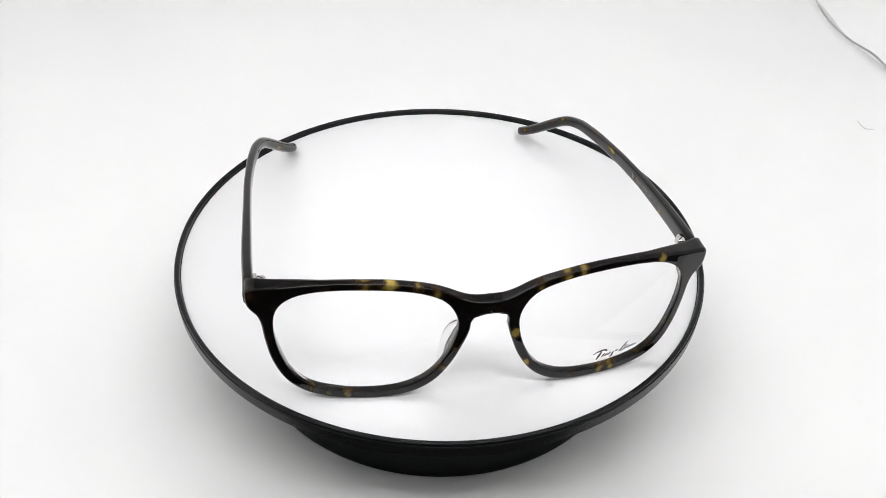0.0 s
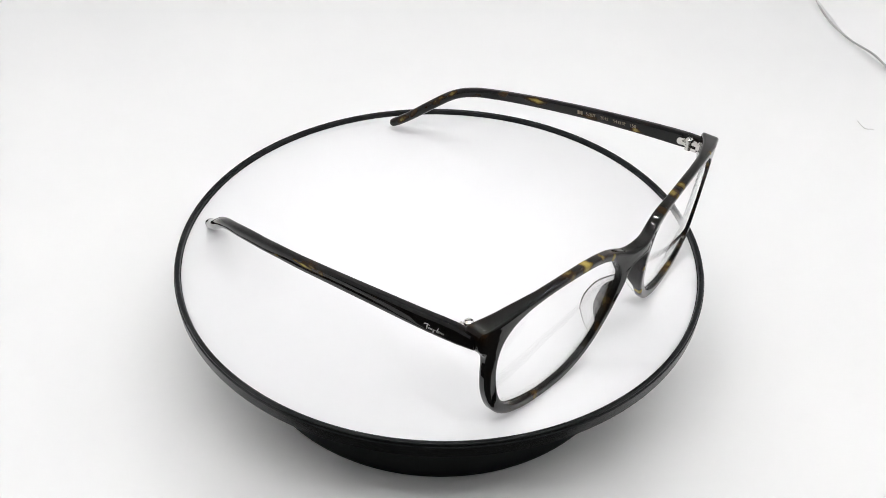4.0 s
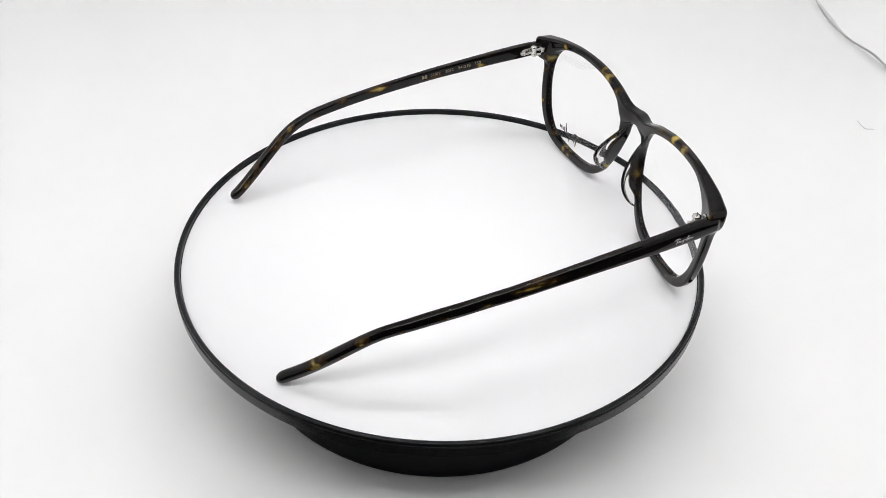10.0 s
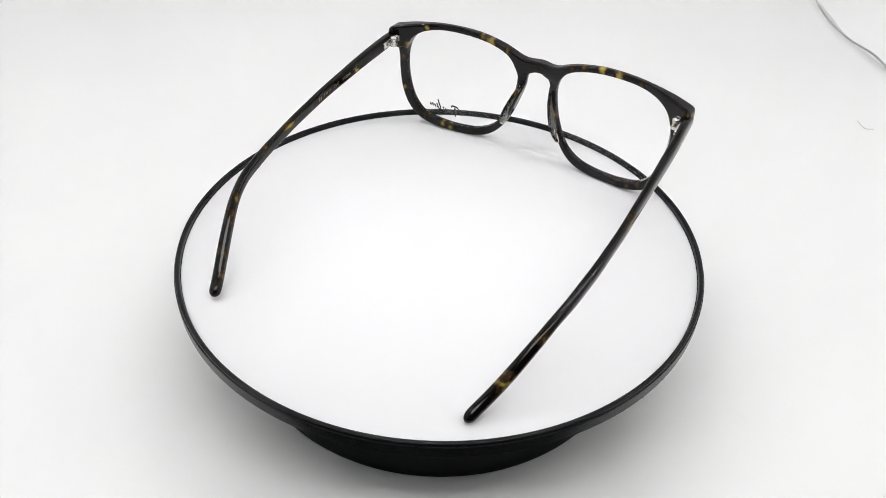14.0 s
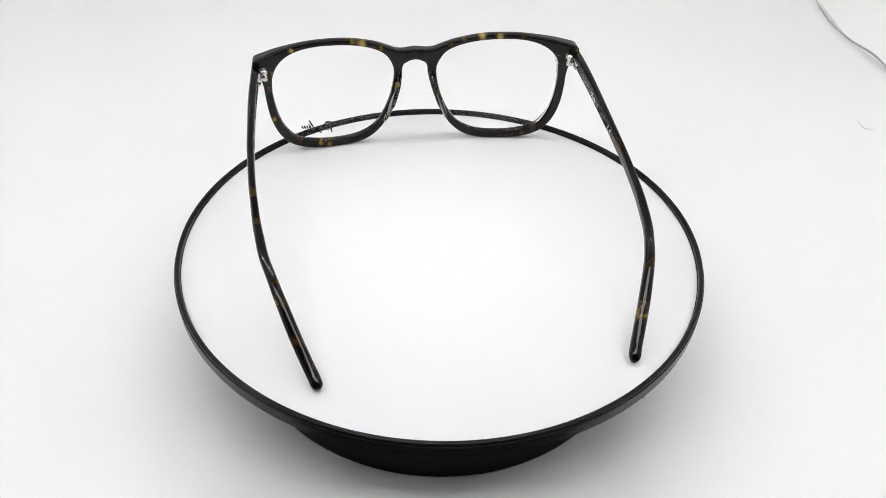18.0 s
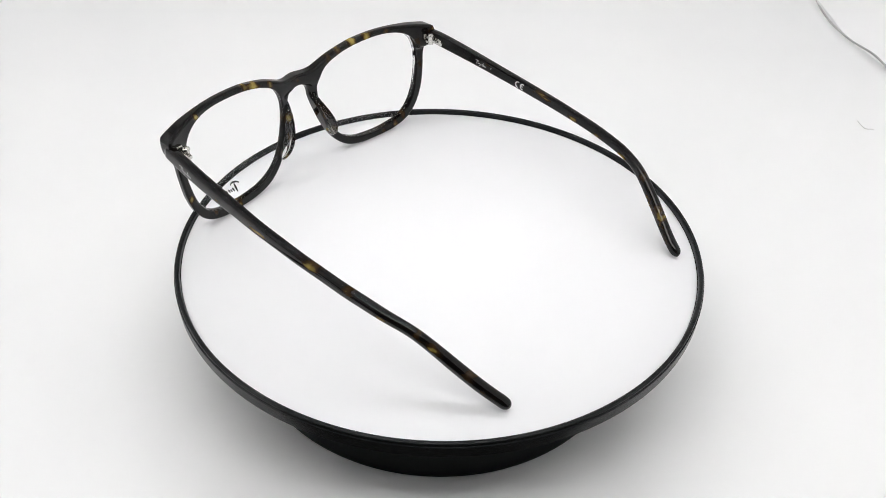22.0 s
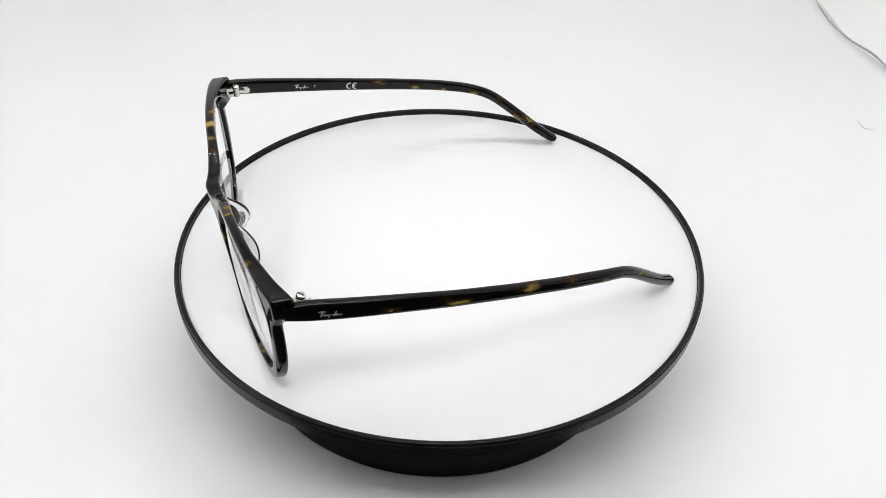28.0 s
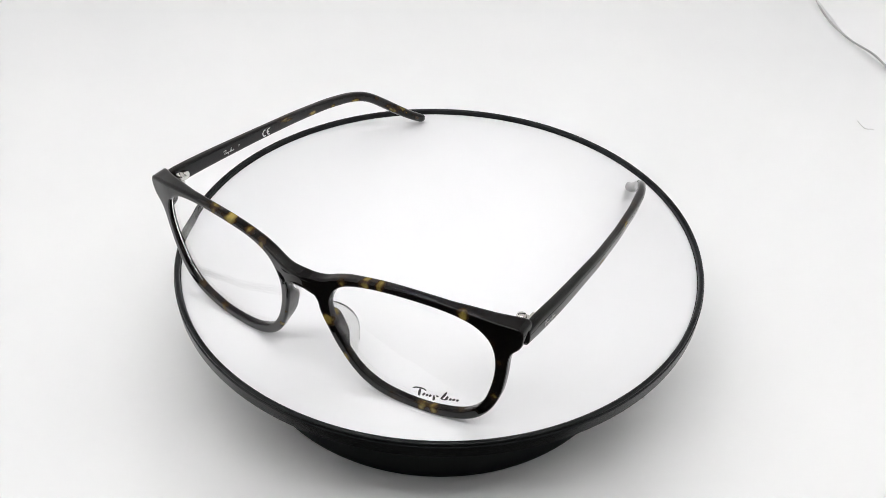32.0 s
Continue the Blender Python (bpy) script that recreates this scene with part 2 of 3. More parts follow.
# ---- the spectacles ----
FACE_Y, BOW, TILT = -81.35, 0.00152, -0.0535
OUTER = [(0, 43.8), (5, 43.7), (8.5, 44.4), (12, 46.0), (18, 48.3), (28, 50.4), (38, 51.1), (48, 50.9), (58, 49.8), (65.5, 48.5),
         (68.9, 47.8), (70.3, 46.8), (70.7, 44.2), (70.4, 41.2), (69.5, 39.3), (67.9, 37.2), (67.0, 33.5), (66.6, 27), (65.4, 18.2), (62.3, 9.7), (57, 3.7), (49, 0.5), (40, -0.4),
         (30, -0.1), (22, 2.3), (15.6, 7.7), (10.8, 16), (7.6, 25), (6.0, 31), (5.8, 33.6), (5.4, 35.6), (4.4, 37.3), (2.6, 38.4), (0, 38.8)]
INNER = [(9.6, 31.5), (10.7, 38.6), (15, 43.9), (24, 47.1), (36, 48.5), (48, 48.3), (56.5, 46.1), (61.7, 41), (63.5, 33), (62.8, 23), (60, 13.2),
         (54.5, 6.5), (46, 3.9), (36, 3.3), (26, 4.8), (18, 10), (12.4, 20)]
SPOTS_RIGHT_EYE = [(-37, 49.0, 2.4, 0.85), (-29.5, 50.0, 2.6, 1.0), (-21.5, 48.4, 2.2, 0.5), (-16, 45.9, 2.2, 0.65), (-47.3, 49.2, 1.6, 0.5),
                   (-70, 46.3, 1.8, 0.65), (-43.5, 1.5, 2.4, 0.75), (-49.5, 3, 2.0, 0.6), (-55, 5.6, 2.2, 0.55), (-65.5, 29, 2.2, 0.4),
                   (-13, 13, 2.6, 0.75), (-9.5, 22.5, 2.4, 0.62), (-62, 41, 1.8, 0.45), (-24, 2.2, 2.0, 0.4)]
SPOTS_LEFT_EYE = [(0.5, 41.0, 2.4, 0.5), (15, 45.4, 1.9, 0.65), (23.5, 48.4, 2.5, 0.9), (27.8, 49.0, 2.2, 0.75), (38, 50.2, 1.8, 0.38),
                  (54, 48.6, 1.9, 0.9), (61.6, 39.5, 2.2, 0.8), (59, 43.5, 1.6, 0.5), (40, 1.6, 2.4, 0.8), (44.5, 2.2, 2.2, 0.8),
                  (53.5, 5.2, 2.2, 0.5), (30, 1.6, 2.0, 0.4), (13, 12.5, 2.4, 0.85), (65, 33, 2.2, 0.5), (64, 18, 2.0, 0.5), (8.5, 28, 2.4, 0.9),
                  (10.5, 20, 2.0, 0.6), (20, 4.2, 2.0, 0.55), (63.3, 25, 1.6, 0.45)]


def set_back(x):
    """One half of the front stands slightly further back than the other."""
    return 1.1 * step(4, 24, -x) * (1 - 0.35 * step(58, 70, -x))


def widen(x):
    """The same half is slightly wider at its end piece."""
    return -0.8 * MM * step(48, 66, -x)


def face_y(x, z):
    """Front surface of the frame at a place of its outline, in millimetres."""
    bridge = -2.2 * math.exp(-(x / 8.0) ** 2)
    return FACE_Y + BOW * x * x + TILT * z + bridge + 0.8 * step(60, 70, abs(x))


def depth(x, z):
    """Thickness of the frame front, thicker at the end pieces."""
    x = abs(x)
    end = 3.3 * max(0.0, min(1.0, (x - 49) / 21)) ** 1.2 * step(36.5, 38.8, z)
    nose = 3.7 * math.exp(-((z - 22.8) / 7.5) ** 4) * step(3.0, 0.4, x - 6.0 - 0.33 * max(0.0, 31 - z)) * step(20, 12, x)
    bridge = 1.4 * math.exp(-(x / 15) ** 2) * step(35, 40, z)
    rim = 0.4 * step(40, 56, x)
    return 3.2 + end + nose + bridge + rim


def ambers(ob, spots, along_y=False):
    me = ob.data
    at = me.attributes.new("amber", "FLOAT", "POINT")
    vals = []
    for v in me.vertices:
        c = v.co / MM
        s = 0.0
        w = 1 + 0.5 * noise.noise(c * 0.33) + 0.25 * noise.noise(c * 0.9)
        tone = 0.95 + 0.6 * noise.noise(Vector((c.x * 0.12, c.y * 0.4, c.z * 0.12)))
        for a, b, r, *amp in spots:
            if along_y:
                if abs(c.y - a) > 9 * r:
                    continue
                side = 1 if c.x > 0 else -1
                mid = temple_at(side, c.y)[1] + 1.3 * math.sin(a * 2.3 + side)
                wide = 1.3 + 1.1 * step(40, 55, a)
                streak = 0.8 + 0.7 * noise.noise(Vector((c.x * 0.5 + a, c.y * 0.10, c.z * 1.1)))
                s = max(s, (1.25 - 0.35 * step(42, 50, a)) * b * streak * math.exp(-(w * abs(c.y - a) / (2.6 * r)) ** 2) * math.exp(-((c.z - mid) / wide) ** 2))
            else:
                s = max(s, amp[0] * tone * math.exp(-(w * math.hypot(c.x - a, 0.75 * (c.z - b)) / (0.85 * r)) ** 1.7))
        vals.append(s)
    at.data.foreach_set("value", vals)
    return ob


def build_front(root):
    n = 220
    outer = resample(spline([(x, z, 0) for x, z in OUTER], 8), n)
    inner_line = spline([(x, z, 0) for x, z in INNER], 8, True)
    inner_line = resample(inner_line, 400, True)
    cx, cz = 37.0, 27.0
    # cut line at the nose: from the bridge's underside back to its top
    cut = [Vector((0, 38.8 + (43.8 - 38.8) * k / 7, 0)) for k in range(1, 7)]
    outer_all = outer + cut
    on_cut = [False] * len(outer) + [True] * len(cut)
    ang_in = [math.atan2(p.y - cz, p.x - cx) for p in inner_line]

    def inner_at(p):
        # nearest point of the opening, kept in order by blending with the direction from the middle
        a = math.atan2(p.y - cz, p.x - cx)
        k = min(range(len(inner_line)), key=lambda i: (inner_line[i] - p).length + 12 * abs((ang_in[i] - a + math.pi) % (2 * math.pi) - math.pi))
        return k

    ks = [inner_at(p) for p in outer_all]
    # make the order monotone and smooth
    m = len(ks)
    un = [ks[0]]
    for k in ks[1:]:
        d = (k - un[-1] + 200) % 400 - 200
        un.append(un[-1] + d)
    total = -400 if un[-1] < un[0] else 400
    for _ in range(60):
        un = [(un[i - 1] - (total if i == 0 else 0) + 2 * un[i] + (un[(i + 1) % m] + (total if i == m - 1 else 0))) / 4 for i in range(m)]

    def inner_pt(u):
        i = math.floor(u)
        return inner_line[i % 400].lerp(inner_line[(i + 1) % 400], u - i)

    bm = bmesh.new()
    for side in (1, -1):
        loops = []
        for i in range(m):
            o, q = outer_all[i], inner_pt(un[i])
            w = o - q
            L = w.length
            w = w / L
            bo, bi = (0.0 if on_cut[i] else 0.65 + 0.35 * step(0.3, 6, o.x)), 0.4
            if on_cut[i] or i in (0, n - 1):
                nrm = Vector((0, 1 if i == 0 else -1, 0))
            else:
                d = outer[i + 1] - outer[i - 1]
                nrm = Vector((-d.y, d.x, 0)).normalized()
                nrm = w.lerp(nrm, max(step(14, 9, o.x) * step(36, 37.5, o.y), step(14, 20, o.x))).normalized()
            ring = []

            def put(dist, dep):
                p = q + w * dist
                if dist >= L - bo - 0.26:
                    p = o - nrm * (L - dist)
                y = face_y(p.x, p.y) + dep + set_back(side * p.x)
                ring.append(bm.verts.new((side * p.x * MM + widen(side * p.x), y * MM, p.y * MM)))

            T = depth(o.x, o.y)
            Tq = depth(q.x, q.y)
            put(0, Tq - bi)
            put(0, Tq * 0.5)
            put(0, bi)
            put(bi * 0.3, bi * 0.3)
            put(bi, 0)
            for f in (0.3, 0.6):
                put(bi + (L - bo - bi) * f, 0)
            put(L - bo - 0.25, 0)
            put(L - bo, 0)
            if bo:
                put(L - bo * 0.62, bo * 0.08)
                put(L - bo * 0.29, bo * 0.29)
                put(L - bo * 0.08, bo * 0.62)
                put(L, bo)
                put(L, bo + 0.25)
                put(L, T * 0.5)
                put(L, T - bo - 0.25)
                put(L, T - bo)
                put(L - bo * 0.08, T - bo * 0.62)
                put(L - bo * 0.29, T - bo * 0.29)
                put(L - bo * 0.62, T - bo * 0.08)
            else:
                for k in range(5):
                    put(L, 0.0)
                put(L, T * 0.5)
                for k in range(5):
                    put(L, T)
            put(L - bo, T)
            put(L - bo - 0.25, T)
            for f in (0.6, 0.3):
                p = q + w * (bi + (L - bo - bi) * f)
                put(bi + (L - bo - bi) * f, depth(p.x, p.y))
            put(bi, Tq)
            put(bi * 0.3, Tq - bi * 0.3)
            loops.append(ring)
        for i in range(m):
            a, b = loops[i], loops[(i + 1) % m]
            seam_pair = (on_cut[i] or i == n - 1) and (on_cut[(i + 1) % m] or (i + 1) % m == 0)
            for k in range(len(a)):
                k2 = (k + 1) % len(a)
                if seam_pair and 8 <= k <= 18:
                    continue
                try:
                    bm.faces.new((a[k], a[k2], b[k2], b[k]))
                except ValueError:
                    pass
    bmesh.ops.remove_doubles(bm, verts=bm.verts, dist=0.00002)
    bmesh.ops.dissolve_degenerate(bm, edges=bm.edges, dist=0.000005)
    ob = part("front_frame", bm, M_TORT, root, "glossy dark tortoiseshell square rims with a keyhole bridge")
    ambers(ob, SPOTS_RIGHT_EYE + SPOTS_LEFT_EYE)
    crisp(ob)
    return ob


TEMPLE_Z = [(-74.5, 42.9), (-67, 41.9), (-40, 38.3), (-10, 34.1), (10, 31.2), (25, 28.8), (36, 26.8), (43, 24.8), (47, 22.9), (52, 19.2), (60, 12.7), (68, 6.2), (75.5, 1.6), (76.4, 1.1)]
TEMPLE_H = [(-72, 5.0), (-69, 5.8), (-65, 6.6), (-60, 6.7), (-40, 6.0), (-10, 5.1), (15, 4.4), (38, 4.2), (60, 4.3), (75.5, 3.9)]
TEMPLE_X = {1: [(-74.5, 69.4), (-67, 69.7), (-45, 70.5), (-20, 70.9), (0, 70.2), (20, 68.6), (36, 66.3), (48, 62.5), (60, 57.6), (75.5, 50.4)],
            -1: [(-74.5, 70.2), (-67, 70.5), (-45, 71.1), (-20, 71.5), (0, 71.7), (20, 71.0), (36, 69.4), (48, 66.7), (60, 62.0), (75.5, 54.8)]}
TEMPLE_SPOTS = {1: [(-42, 0.7, 1.2), (-18, 0.62, 2.2), (5.5, 0.58, 1.9), (22, 0.55, 1.2), (34, 0.6, 1.5), (47, 0.7, 1.0), (52, 0.9, 1.2), (57, 0.7, 1.0), (63, 0.65, 0.9), (68, 0.65, 1.0)],
                -1: [(-34, 0.4, 1.4), (-13, 0.62, 1.7), (-4, 0.64, 1.9), (11, 0.7, 1.0), (24, 0.5, 1.2), (38, 0.55, 1.2), (50, 0.6, 1.0), (57, 0.75, 1.2), (64, 0.9, 1.3), (68.5, 0.7, 1.0)]}


def along(table, y):
    ys, vs = zip(*table)
    return float(np.interp(y, ys, vs))


def smooth_along(table, y):
    return sum(along(table, y + d) * w for d, w in ((-4, 0.15), (-2, 0.2), (0, 0.3), (2, 0.2), (4, 0.15)))


def temple_half(y):
    """Half the thickness of a temple."""
    return 1.7 - 0.3 * step(-55, -10, y) + 0.3 * step(5, 35, y) + 0.4 * step(38, 62, y)


def temple_at(side, y):
    yy = max(-72.0, min(76.4, y))
    lift = 0.55 * step(45, 20, y) if side < 0 else 0.0
    return side * (smooth_along(TEMPLE_X[side], yy) + 0.3 * step(-68, -50, y)), (smooth_along(TEMPLE_Z, yy) if yy < 70 else along(TEMPLE_Z, yy)) + lift


def build_temple(root, side):
    bm = bmesh.new()
    rings = []
    ys = [-71.9 + 145.5 * i / 139 for i in range(140)] + [73.6 + (1.6 if side == 1 else 2.7) * math.sin(math.pi / 2 * i / 9) for i in range(1, 10)]
    for i, y in enumerate(ys):
        x, z = temple_at(side, y)
        x2, z2 = temple_at(side, y + 0.5)
        x1, z1 = temple_at(side, y - 0.5)
        t = Vector((x2 - x1, 1.0, z2 - z1)).normalized()
        out = Vector((side, 0, 0))
        out = (out - t * out.dot(t)).normalized()
        up = t.cross(out) if side < 0 else out.cross(t)
        if up.z < 0:
            up = -up
        h = along(TEMPLE_H, y) / 2
        w = temple_half(y)
        end = max(0.0, (y - 73.0) / 2.2) if side == 1 else max(0.0, (y - 73.6) / 2.7)
        k = math.sqrt(max(0.0, 1 - min(1, end) ** 2)) if end > 0 else 1.0
        k = max(k, 0.05)
        e = 4.4 - 2.0 * step(10, 48, y)
        ring = []
        for j in range(48):
            a = 2 * math.pi * (j + 0.5) / 48
            c, s = math.cos(a), math.sin(a)
            q = min(e, 2.8) if c > 0 and s > 0 else e      # the outer upper edge is rounded most
            px = math.copysign(abs(c) ** (2 / q), c) * w * k
            pz = math.copysign(abs(s) ** (2 / q), s) * h * k
            if px < 0 and pz < 0:
                pz *= 1 - 0.14 * step(10, -30, y)      # the inner lower edge is cut back
            ring.append(bm.verts.new((Vector((x, y, z)) + out * px + up * pz) * MM))
        rings.append(ring)
    for a, b in zip(rings, rings[1:]):
        for j in range(48):
            bm.faces.new((a[j], a[(j + 1) % 48], b[(j + 1) % 48], b[j]))
    bm.faces.new(rings[0])
    bm.faces.new(rings[-1])
    ob = part("temple", bm, M_TORT, root, "slim dark tortoiseshell temple arm with amber flecks")
    ambers(ob, TEMPLE_SPOTS[side], True)
    return ob


def build_lens(root, side):
    line = resample(spline([(x, z, 0) for x, z in INNER], 8, True), 96, True)
    c = Vector((37.0, 27.0, 0))
    bm = bmesh.new()
    rings = []
    for dep in (1.3, 2.7):
        prev = []
        for f in (1.008, 0.8, 0.55, 0.28):
            ring = []
            for p in line:
                q = c + (p - c) * f
                dome = -1.9 * (1 - f * f)
                ring.append(bm.verts.new((side * q.x * MM, (FACE_Y + BOW * q.x * q.x + TILT * q.y + dep + dome + set_back(side * q.x)) * MM, q.y * MM)))
            prev.append(ring)
        mid = bm.verts.new((side * c.x * MM, (FACE_Y + BOW * c.x * c.x + TILT * c.y + dep - 1.9 + set_back(side * c.x)) * MM, c.y * MM))
        for a, b in zip(prev, prev[1:]):
            for j in range(96):
                bm.faces.new((a[j], a[(j + 1) % 96], b[(j + 1) % 96], b[j]))
        for j in range(96):
            bm.faces.new((prev[-1][j], prev[-1][(j + 1) % 96], mid))
        rings.append(prev[0])
    for j in range(96):
        bm.faces.new((rings[0][j], rings[0][(j + 1) % 96], rings[1][(j + 1) % 96], rings[1][j]))
    ob = part("lens", bm, M_LENS, root, "clear plastic demo lens")
    ob.visible_shadow = False
    return sharp(ob, 40)


RIM = [Vector((x - 37.0, z - 27.0)) for x, z, _ in resample(spline([(x, z, 0) for x, z in INNER], 8, True), 96, True)]


def lens_y(x, z):
    """Front surface of a lens, in millimetres."""
    p = Vector((x - 37.0, z - 27.0))
    edge = max(RIM, key=lambda r: r.normalized().dot(p.normalized()))
    f = p.length / edge.length
    fs = (0.0, 0.28, 0.55, 0.8, 1.008)
    return FACE_Y + BOW * x * x + TILT * z + 1.3 - 1.9 + 1.9 * float(np.interp(f, fs, [k * k for k in fs]))


def build_pad(root, side):
    """Leaf-shaped nose pad that grows backwards from the rim beside the nose."""
    bm = bmesh.new()
    grid = {}
    nu, nv = 20, 8
    for s in (0, 1):
        for i in range(nu + 1):
            u = i / nu
            z = 34.0 - 22.5 * u
            x0 = 6.5 + 7.4 * u ** 1.3
            reach = 8.4 * math.sin(math.pi * min(1, 0.05 + 0.94 * u)) ** 0.7
            for j in range(nv + 1):
                v = j / nv
                x = x0 + 0.5 + 1.6 * v * v * math.sin(math.pi * (0.1 + 0.85 * u))
                y = face_y(x0, z) + set_back(side * x0) + 2.6 + reach * v
                th = 1.05 * math.sqrt(max(0.02, 1 - 0.98 * v ** 3))
                zz = z - 1.6 * v
                grid[s, i, j] = bm.verts.new((side * (x + (th if s else -th)) * MM, y * MM, zz * MM))
    for s in (0, 1):
        for i in range(nu):
            for j in range(nv):
                bm.faces.new((grid[s, i, j], grid[s, i + 1, j], grid[s, i + 1, j + 1], grid[s, i, j + 1]))
    for i in range(nu):
        for j in (0, nv):
            bm.faces.new((grid[0, i, j], grid[0, i + 1, j], grid[1, i + 1, j], grid[1, i, j]))
    for j in range(nv):
        for i in (0, nu):
            bm.faces.new((grid[0, i, j], grid[0, i, j + 1], grid[1, i, j + 1], grid[1, i, j]))
    return sharp(part("nose_pad", bm, M_PAD, root, "clear acetate nose pad"), 75)


def build_hinge(root, side):
    """Steel hinge inside a corner: a leaf on the temple, a leaf in the end piece, three knuckles and a screw."""
    s = side
    xb = temple_face(s, True, -62.0, 0, 0.0)[0] * MM
    zc = 0.0422
    # the temple leaf: a tongue with a rounded end and a slot
    ring = [(-0.0676, -0.0016), (-0.0676, 0.0014)] + [(-0.0620 + 0.0015 * math.sin(radians(a)), -0.0001 + 0.0015 * math.cos(radians(a))) for a in range(0, 181, 20)]
    bm = bmesh.new()
    low = [bm.verts.new((xb + s * 0.0004, y, zc + dz - 0.0035 * 0.13 * (y + 0.0662) / 0.0035)) for y, dz in ring]
    top = [bm.verts.new((xb - s * 0.0010, v.co.y, v.co.z)) for v in low]
    bm.faces.new(low)
    bm.faces.new(top[::-1])
    for i in range(len(ring)):
        j = (i + 1) % len(ring)
        bm.faces.new((low[i], low[j], top[j], top[i]))
    bmesh.ops.bevel(bm, geom=list(bm.edges), offset=0.0002, segments=2, affect="EDGES")
    hinge = sharp(part("hinge", bm, M_STEEL, root, "small silver metal hinge"), 40)
    px, py = xb - s * 0.0024, -0.0662
    for k in range(3):
        z = zc - 0.0001 + (k - 1) * 0.0012
        bm = bmesh.new()
        bmesh.ops.create_cone(bm, cap_ends=True, segments=28, radius1=0.0013, radius2=0.0013, depth=0.0011, matrix=Matrix.Translation((px, py, z)))
        y0, y1 = (py - 0.0034, py) if k != 1 else (py, py + 0.0030)
        box(bm, *sorted((px - s * 0.0004, xb - s * 0.0006)), y0, y1, z - 0.0006, z + 0.0006)
        sharp(part("knuckle", bm, M_STEEL, hinge), 30)
    head = lathe([(0, 0.0), (0.00150, 0.0), (0.00160, 0.0003), (0.00145, 0.0009), (0.0009, 0.0013), (0, 0.00145)], 24)
    bmesh.ops.translate(head, verts=head.verts, vec=(px, py, zc + 0.0016))
    screw = sharp(part("screw", head, M_STEEL, hinge, "domed hinge screw with a slot"), 40)
    # the screw's slot is not cut: a black bar gives its inner shade
    bm = bmesh.new()
    box(bm, px - 0.0011, px + 0.0011, py - 0.00016, py + 0.00016, zc + 0.0027, zc + 0.0031)
    bmesh.ops.rotate(bm, verts=bm.verts, cent=(px, py, 0), matrix=Matrix.Rotation(radians(40 * s), 3, "Z"))
    part("slot", bm, M_INK_SLOT_SHADE, hinge, smooth=False)
    # black patch in place of the shaded hole through the leaf
    bm = bmesh.new()
    box(bm, *sorted((xb - s * 0.00085, xb - s * 0.00104)), -0.0644, -0.0627, zc - 0.0009, zc + 0.0003)
    part("slot", bm, M_INK_SLOT_SHADE, hinge, smooth=False)
    bm = bmesh.new()
    box(bm, *sorted((xb - s * 0.0032, xb - s * 0.0006)), -0.0722, -0.0693, zc - 0.0006, zc + 0.0020, 0.0002)
    part("front_leaf", bm, M_STEEL, hinge, smooth=False)
    return hinge


def stroke(bm, pts, width, place):
    """A flat brush stroke through 2D points; place maps (u, v) to space, in millimetres."""
    line = spline([(a, b, 0) for a, b in pts], 6)
    left, right = [], []
    n = len(line)
    for i, p in enumerate(line):
        d = (line[min(n - 1, i + 1)] - line[max(0, i - 1)]).normalized()
        w = width * (0.45 + 0.55 * math.sin(math.pi * min(1, (i + 1) / (n + 1)))) / 2
        nrm = Vector((-d.y, d.x, 0)) * w
        left.append(bm.verts.new(Vector(place(p.x + nrm.x, p.y + nrm.y)) * MM))
        right.append(bm.verts.new(Vector(place(p.x - nrm.x, p.y - nrm.y)) * MM))
    for i in range(n - 1):
        bm.faces.new((left[i], left[i + 1], right[i + 1], right[i]))


def maker_mark(place, k=1.0):
    """A flowing mark in plain shapes, 15 units wide: a long swash and a row of slanted bars."""
    bm = bmesh.new()
    stroke(bm, [(0.0, 3.6), (1.6, 4.3), (3.6, 4.2), (4.4, 3.3)], 0.6 * k, place)
    stroke(bm, [(2.6, 3.9), (2.1, 2.2), (1.6, 0.3)], 0.7 * k, place)
    for i, (a, h) in enumerate(((3.0, 1.6), (4.1, 1.2), (5.1, 1.3), (6.1, 1.2), (8.8, 3.7), (10.1, 1.9), (11.4, 1.2), (12.4, 1.3), (13.5, 1.1))):
        low = -0.6 if i == 3 else 0.8
        stroke(bm, [(a, low), (a + 0.3 * h, low + 0.5 * h + 0.05), (a + 0.55 * h, 0.8 + h)], 0.6 * k, place)
    stroke(bm, [(7.4, 1.8), (8.2, 1.85)], 0.7 * k, place)
    stroke(bm, [(8.8, 0.9), (9.9, 0.75), (11.0, 1.5)], 0.45 * k, place)
    return bm


def words(text, size, mat, parent, m, name="lettering", label=""):
    """Printed characters in the built-in font, as a flat mesh."""
    cu = bpy.data.curves.new(name, "FONT")
    cu.body, cu.size, cu.align_x, cu.align_y = text, size * MM, "LEFT", "CENTER"
    tmp = bpy.data.objects.new("tmp", cu)
    scene.collection.objects.link(tmp)
    me = bpy.data.meshes.new_from_object(tmp.evaluated_get(bpy.context.evaluated_depsgraph_get()))
    bpy.data.objects.remove(tmp)
    bpy.data.curves.remove(cu)
    me.materials.clear()
    me.materials.append(mat)
    ob = new(name, me)
    ob.parent = parent
    ob.matrix_basis = m
    if label:
        tagged(ob, label)
    return ob


def temple_face(side, inner, y, dz=0.0, gap=0.06):
    """A place on a temple's inner or outer side, just proud of it."""
    x, z = temple_at(side, y)
    w = temple_half(y) + gap
    return x - side * w if inner else x + side * w, z + dz


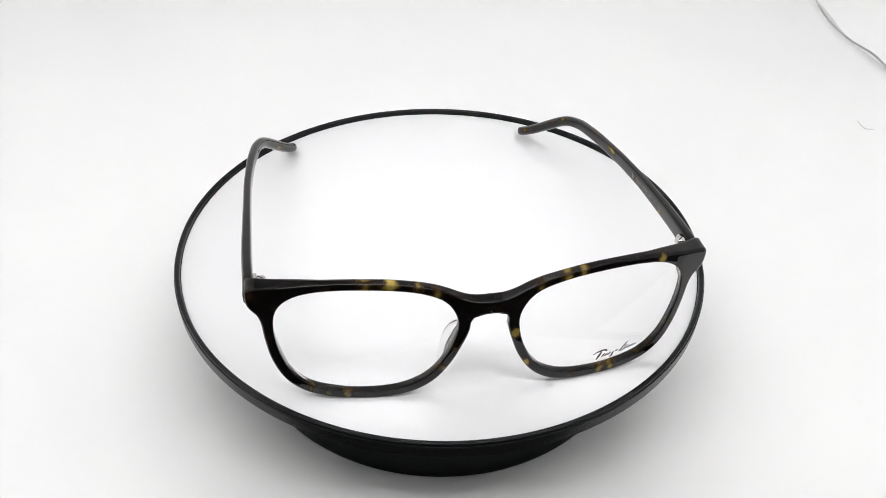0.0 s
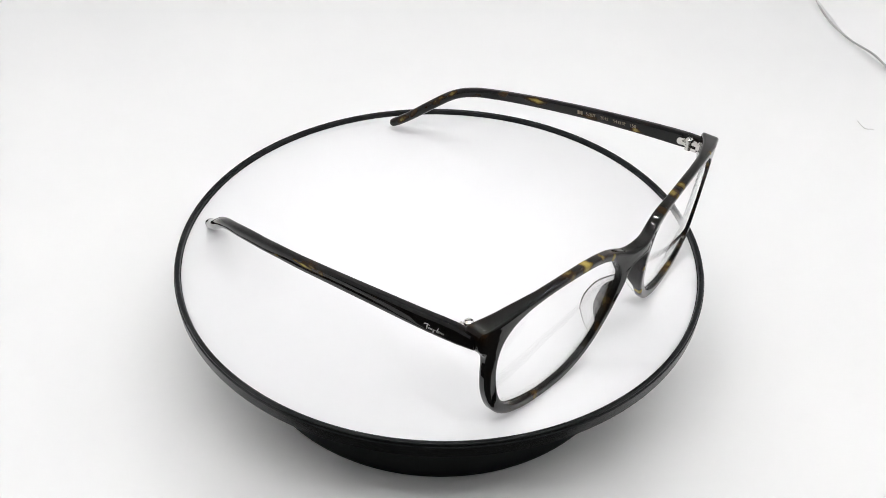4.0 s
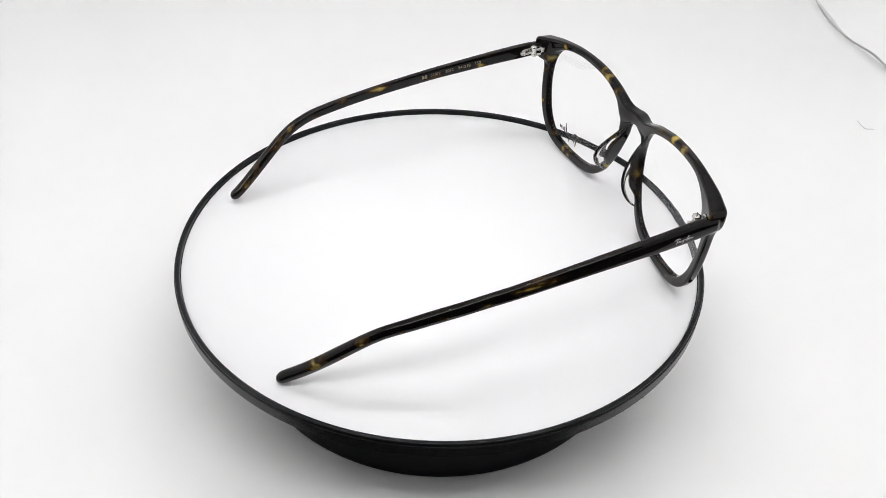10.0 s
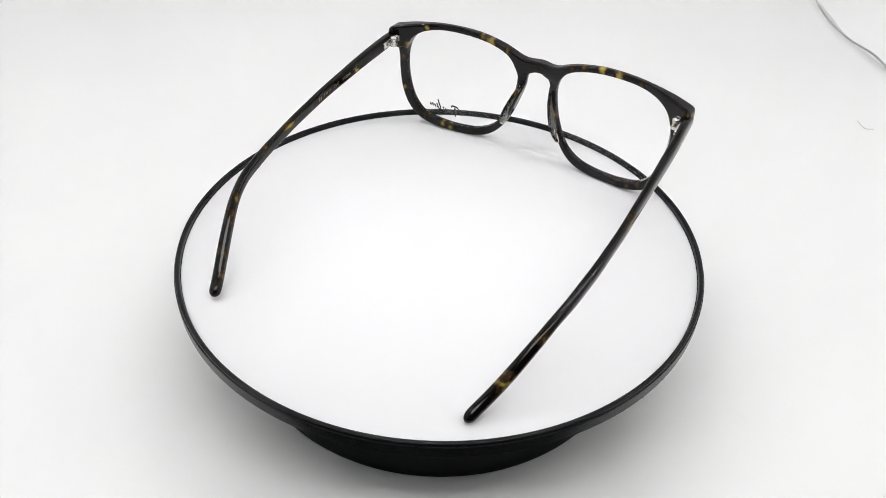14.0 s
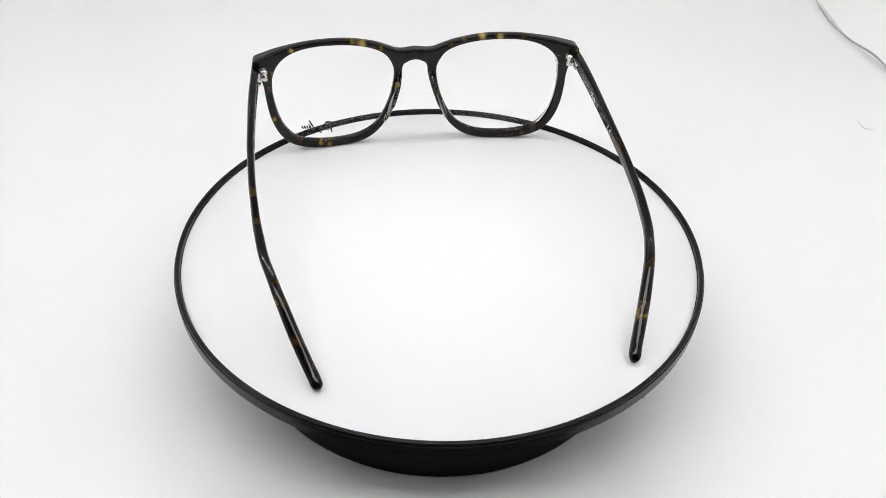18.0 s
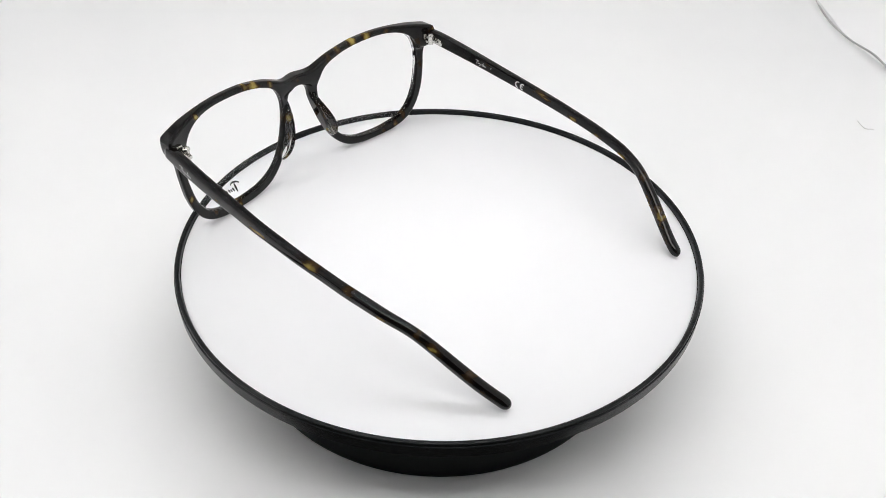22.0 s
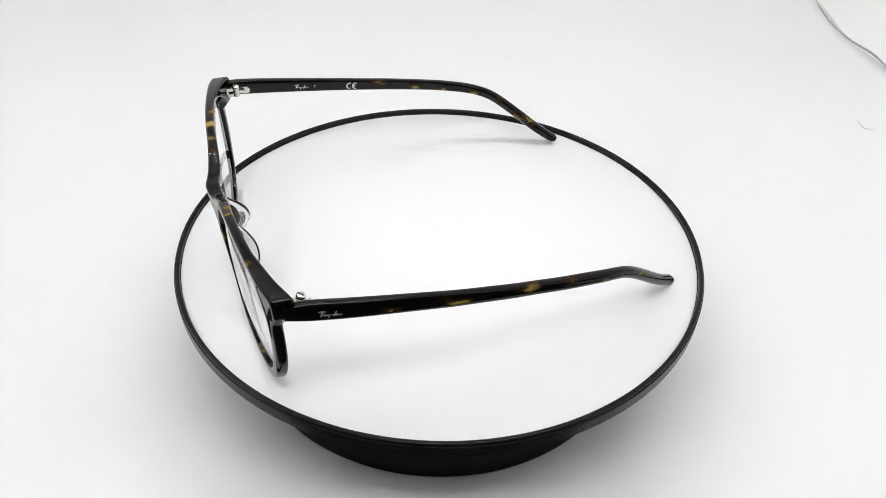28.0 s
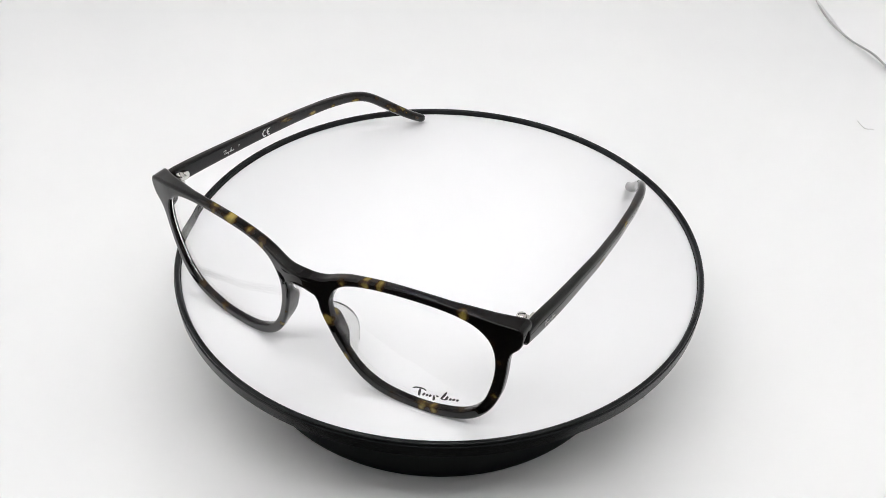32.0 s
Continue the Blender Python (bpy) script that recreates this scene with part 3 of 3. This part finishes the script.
def side_frame(side, inner, y, dz, reads):
    """Pose for lettering on a temple's side; reads: +1 when it runs towards the ear, -1 towards the front."""
    x, z = temple_face(side, inner, y, dz)
    x2, z2 = temple_face(side, inner, y + reads * 8, dz)
    u = Vector((x2 - x, reads * 8, z2 - z)).normalized()
    n = Vector((-side if inner else side, 0, 0))
    n = (n - u * n.dot(u)).normalized()
    v = n.cross(u)
    return Matrix(((u.x, v.x, n.x, x * MM), (u.y, v.y, n.y, y * MM), (u.z, v.z, n.z, z * MM), (0, 0, 0, 1)))


def build_spectacles():
    root = new("eyeglasses")
    root.location = (0, 0, DISC_Z)
    tagged(root, "dark tortoiseshell acetate eyeglasses with open temples and clear lenses", "eyeglasses")
    front = build_front(root)
    temples = {s: build_temple(root, s) for s in (1, -1)}
    for s in (1, -1):
        lens = build_lens(root, s)
        build_pad(root, s)
        build_hinge(root, s)
        if s == 1:
            def on_lens(u, v):
                x, z = 37.3 + u * 1.08, 5.4 + u * 0.24 + v * 1.15
                return (x, lens_y(x, z) - 0.06, z)
            part("printed_mark", maker_mark(on_lens, 1.25), M_INK_SLOT_SHADE, lens, "black printed script mark")
        # outer side mark and inner side print
        fr = side_frame(s, False, -62.6 if s == 1 else -54.9, -0.6, 1 if s == 1 else -1)
        part("side_mark", maker_mark(lambda u, v: fr @ Vector((u * 0.5 * MM, (v * 0.5 - 0.9) * MM, 0.0)) / MM, 1.0), M_SILVER, temples[s], "silver script mark")
    fr = side_frame(-1, True, -42.0, -0.2, 1)
    part("side_mark", maker_mark(lambda u, v: fr @ Vector((u * 0.42 * MM, (v * 0.42 - 0.8) * MM, 0.0)) / MM, 1.0), M_SILVER, temples[-1], "small silver script mark")
    words("T", 1.5, M_SILVER, temples[-1], side_frame(-1, True, -33.8, 0.0, 1))
    ce = side_frame(-1, True, -18.2, 0.0, 1)
    arc = [(1.25 * math.cos(radians(a)), 1.25 * math.sin(radians(a))) for a in range(70, 291, 20)]
    bm = bmesh.new()
    stroke(bm, arc, 0.62, lambda u, v: ce @ Vector((u * MM, v * MM, 0.0)) / MM)
    stroke(bm, [(u + 2.6, v) for u, v in arc], 0.62, lambda u, v: ce @ Vector((u * MM, v * MM, 0.0)) / MM)
    stroke(bm, [(1.4, 0), (1.9, 0), (2.5, 0)], 0.62, lambda u, v: ce @ Vector((u * MM, v * MM, 0.0)) / MM)
    part("lettering", bm, M_SILVER, temples[-1], "silver printed conformity mark CE")
    bm = bmesh.new()
    box(bm, 0, 0.0010, -0.0008, 0.0008, 0, 0.00004)
    box(bm, 0.0014, 0.0024, -0.0008, 0.0008, 0, 0.00004)
    ob = part("bar_print", bm, M_PRINT, temples[1], smooth=False)
    ob.matrix_basis = side_frame(1, True, -14.8, 0.3, -1)
    for y, text in ((-18.7, "5387F"), (-25.6, "2012"), (-31.6, "54"), (-35.4, "18"), (-39.3, "150")):
        words(text, 1.95, M_PRINT, temples[1], side_frame(1, True, y, 0.3, -1))
    bm = bmesh.new()
    for q in ((0, 0.0011, -0.0006, -0.00042), (0, 0.0011, 0.00042, 0.0006), (0, 0.00018, -0.0006, 0.0006), (0.00092, 0.0011, -0.0006, 0.0006)):
        box(bm, *q, 0, 0.00003)
    ob = part("bar_print", bm, M_PRINT, temples[1], smooth=False)
    ob.matrix_basis = side_frame(1, True, -34.1, 0.3, -1)
    return root


# ---- placing ----
ROOF = build_tent()
build_led_bar(0, 0.10, ROOF, 0, length=0.80, chips=66)
build_fill_panel(0, -0.29, ROOF)
turntable, platter = build_turntable()
glasses = build_spectacles()


def turned(t):
    """Turn of the platter after t seconds, in degrees."""
    return math.degrees(0.174103 * t - 0.012297 * math.sin(math.pi * t / 32) + 0.003193 * math.sin(math.pi * t / 16))


def motions():
    times = [0.5 * i for i in range(65)]
    walk(platter, [(t, pose(0, 0, 0.0440, 0, 0, turned(t))) for t in times])
    walk(glasses, [(t, pose(0, 0, DISC_Z, 0, 0, 10.7 + turned(t))) for t in times])


motions()
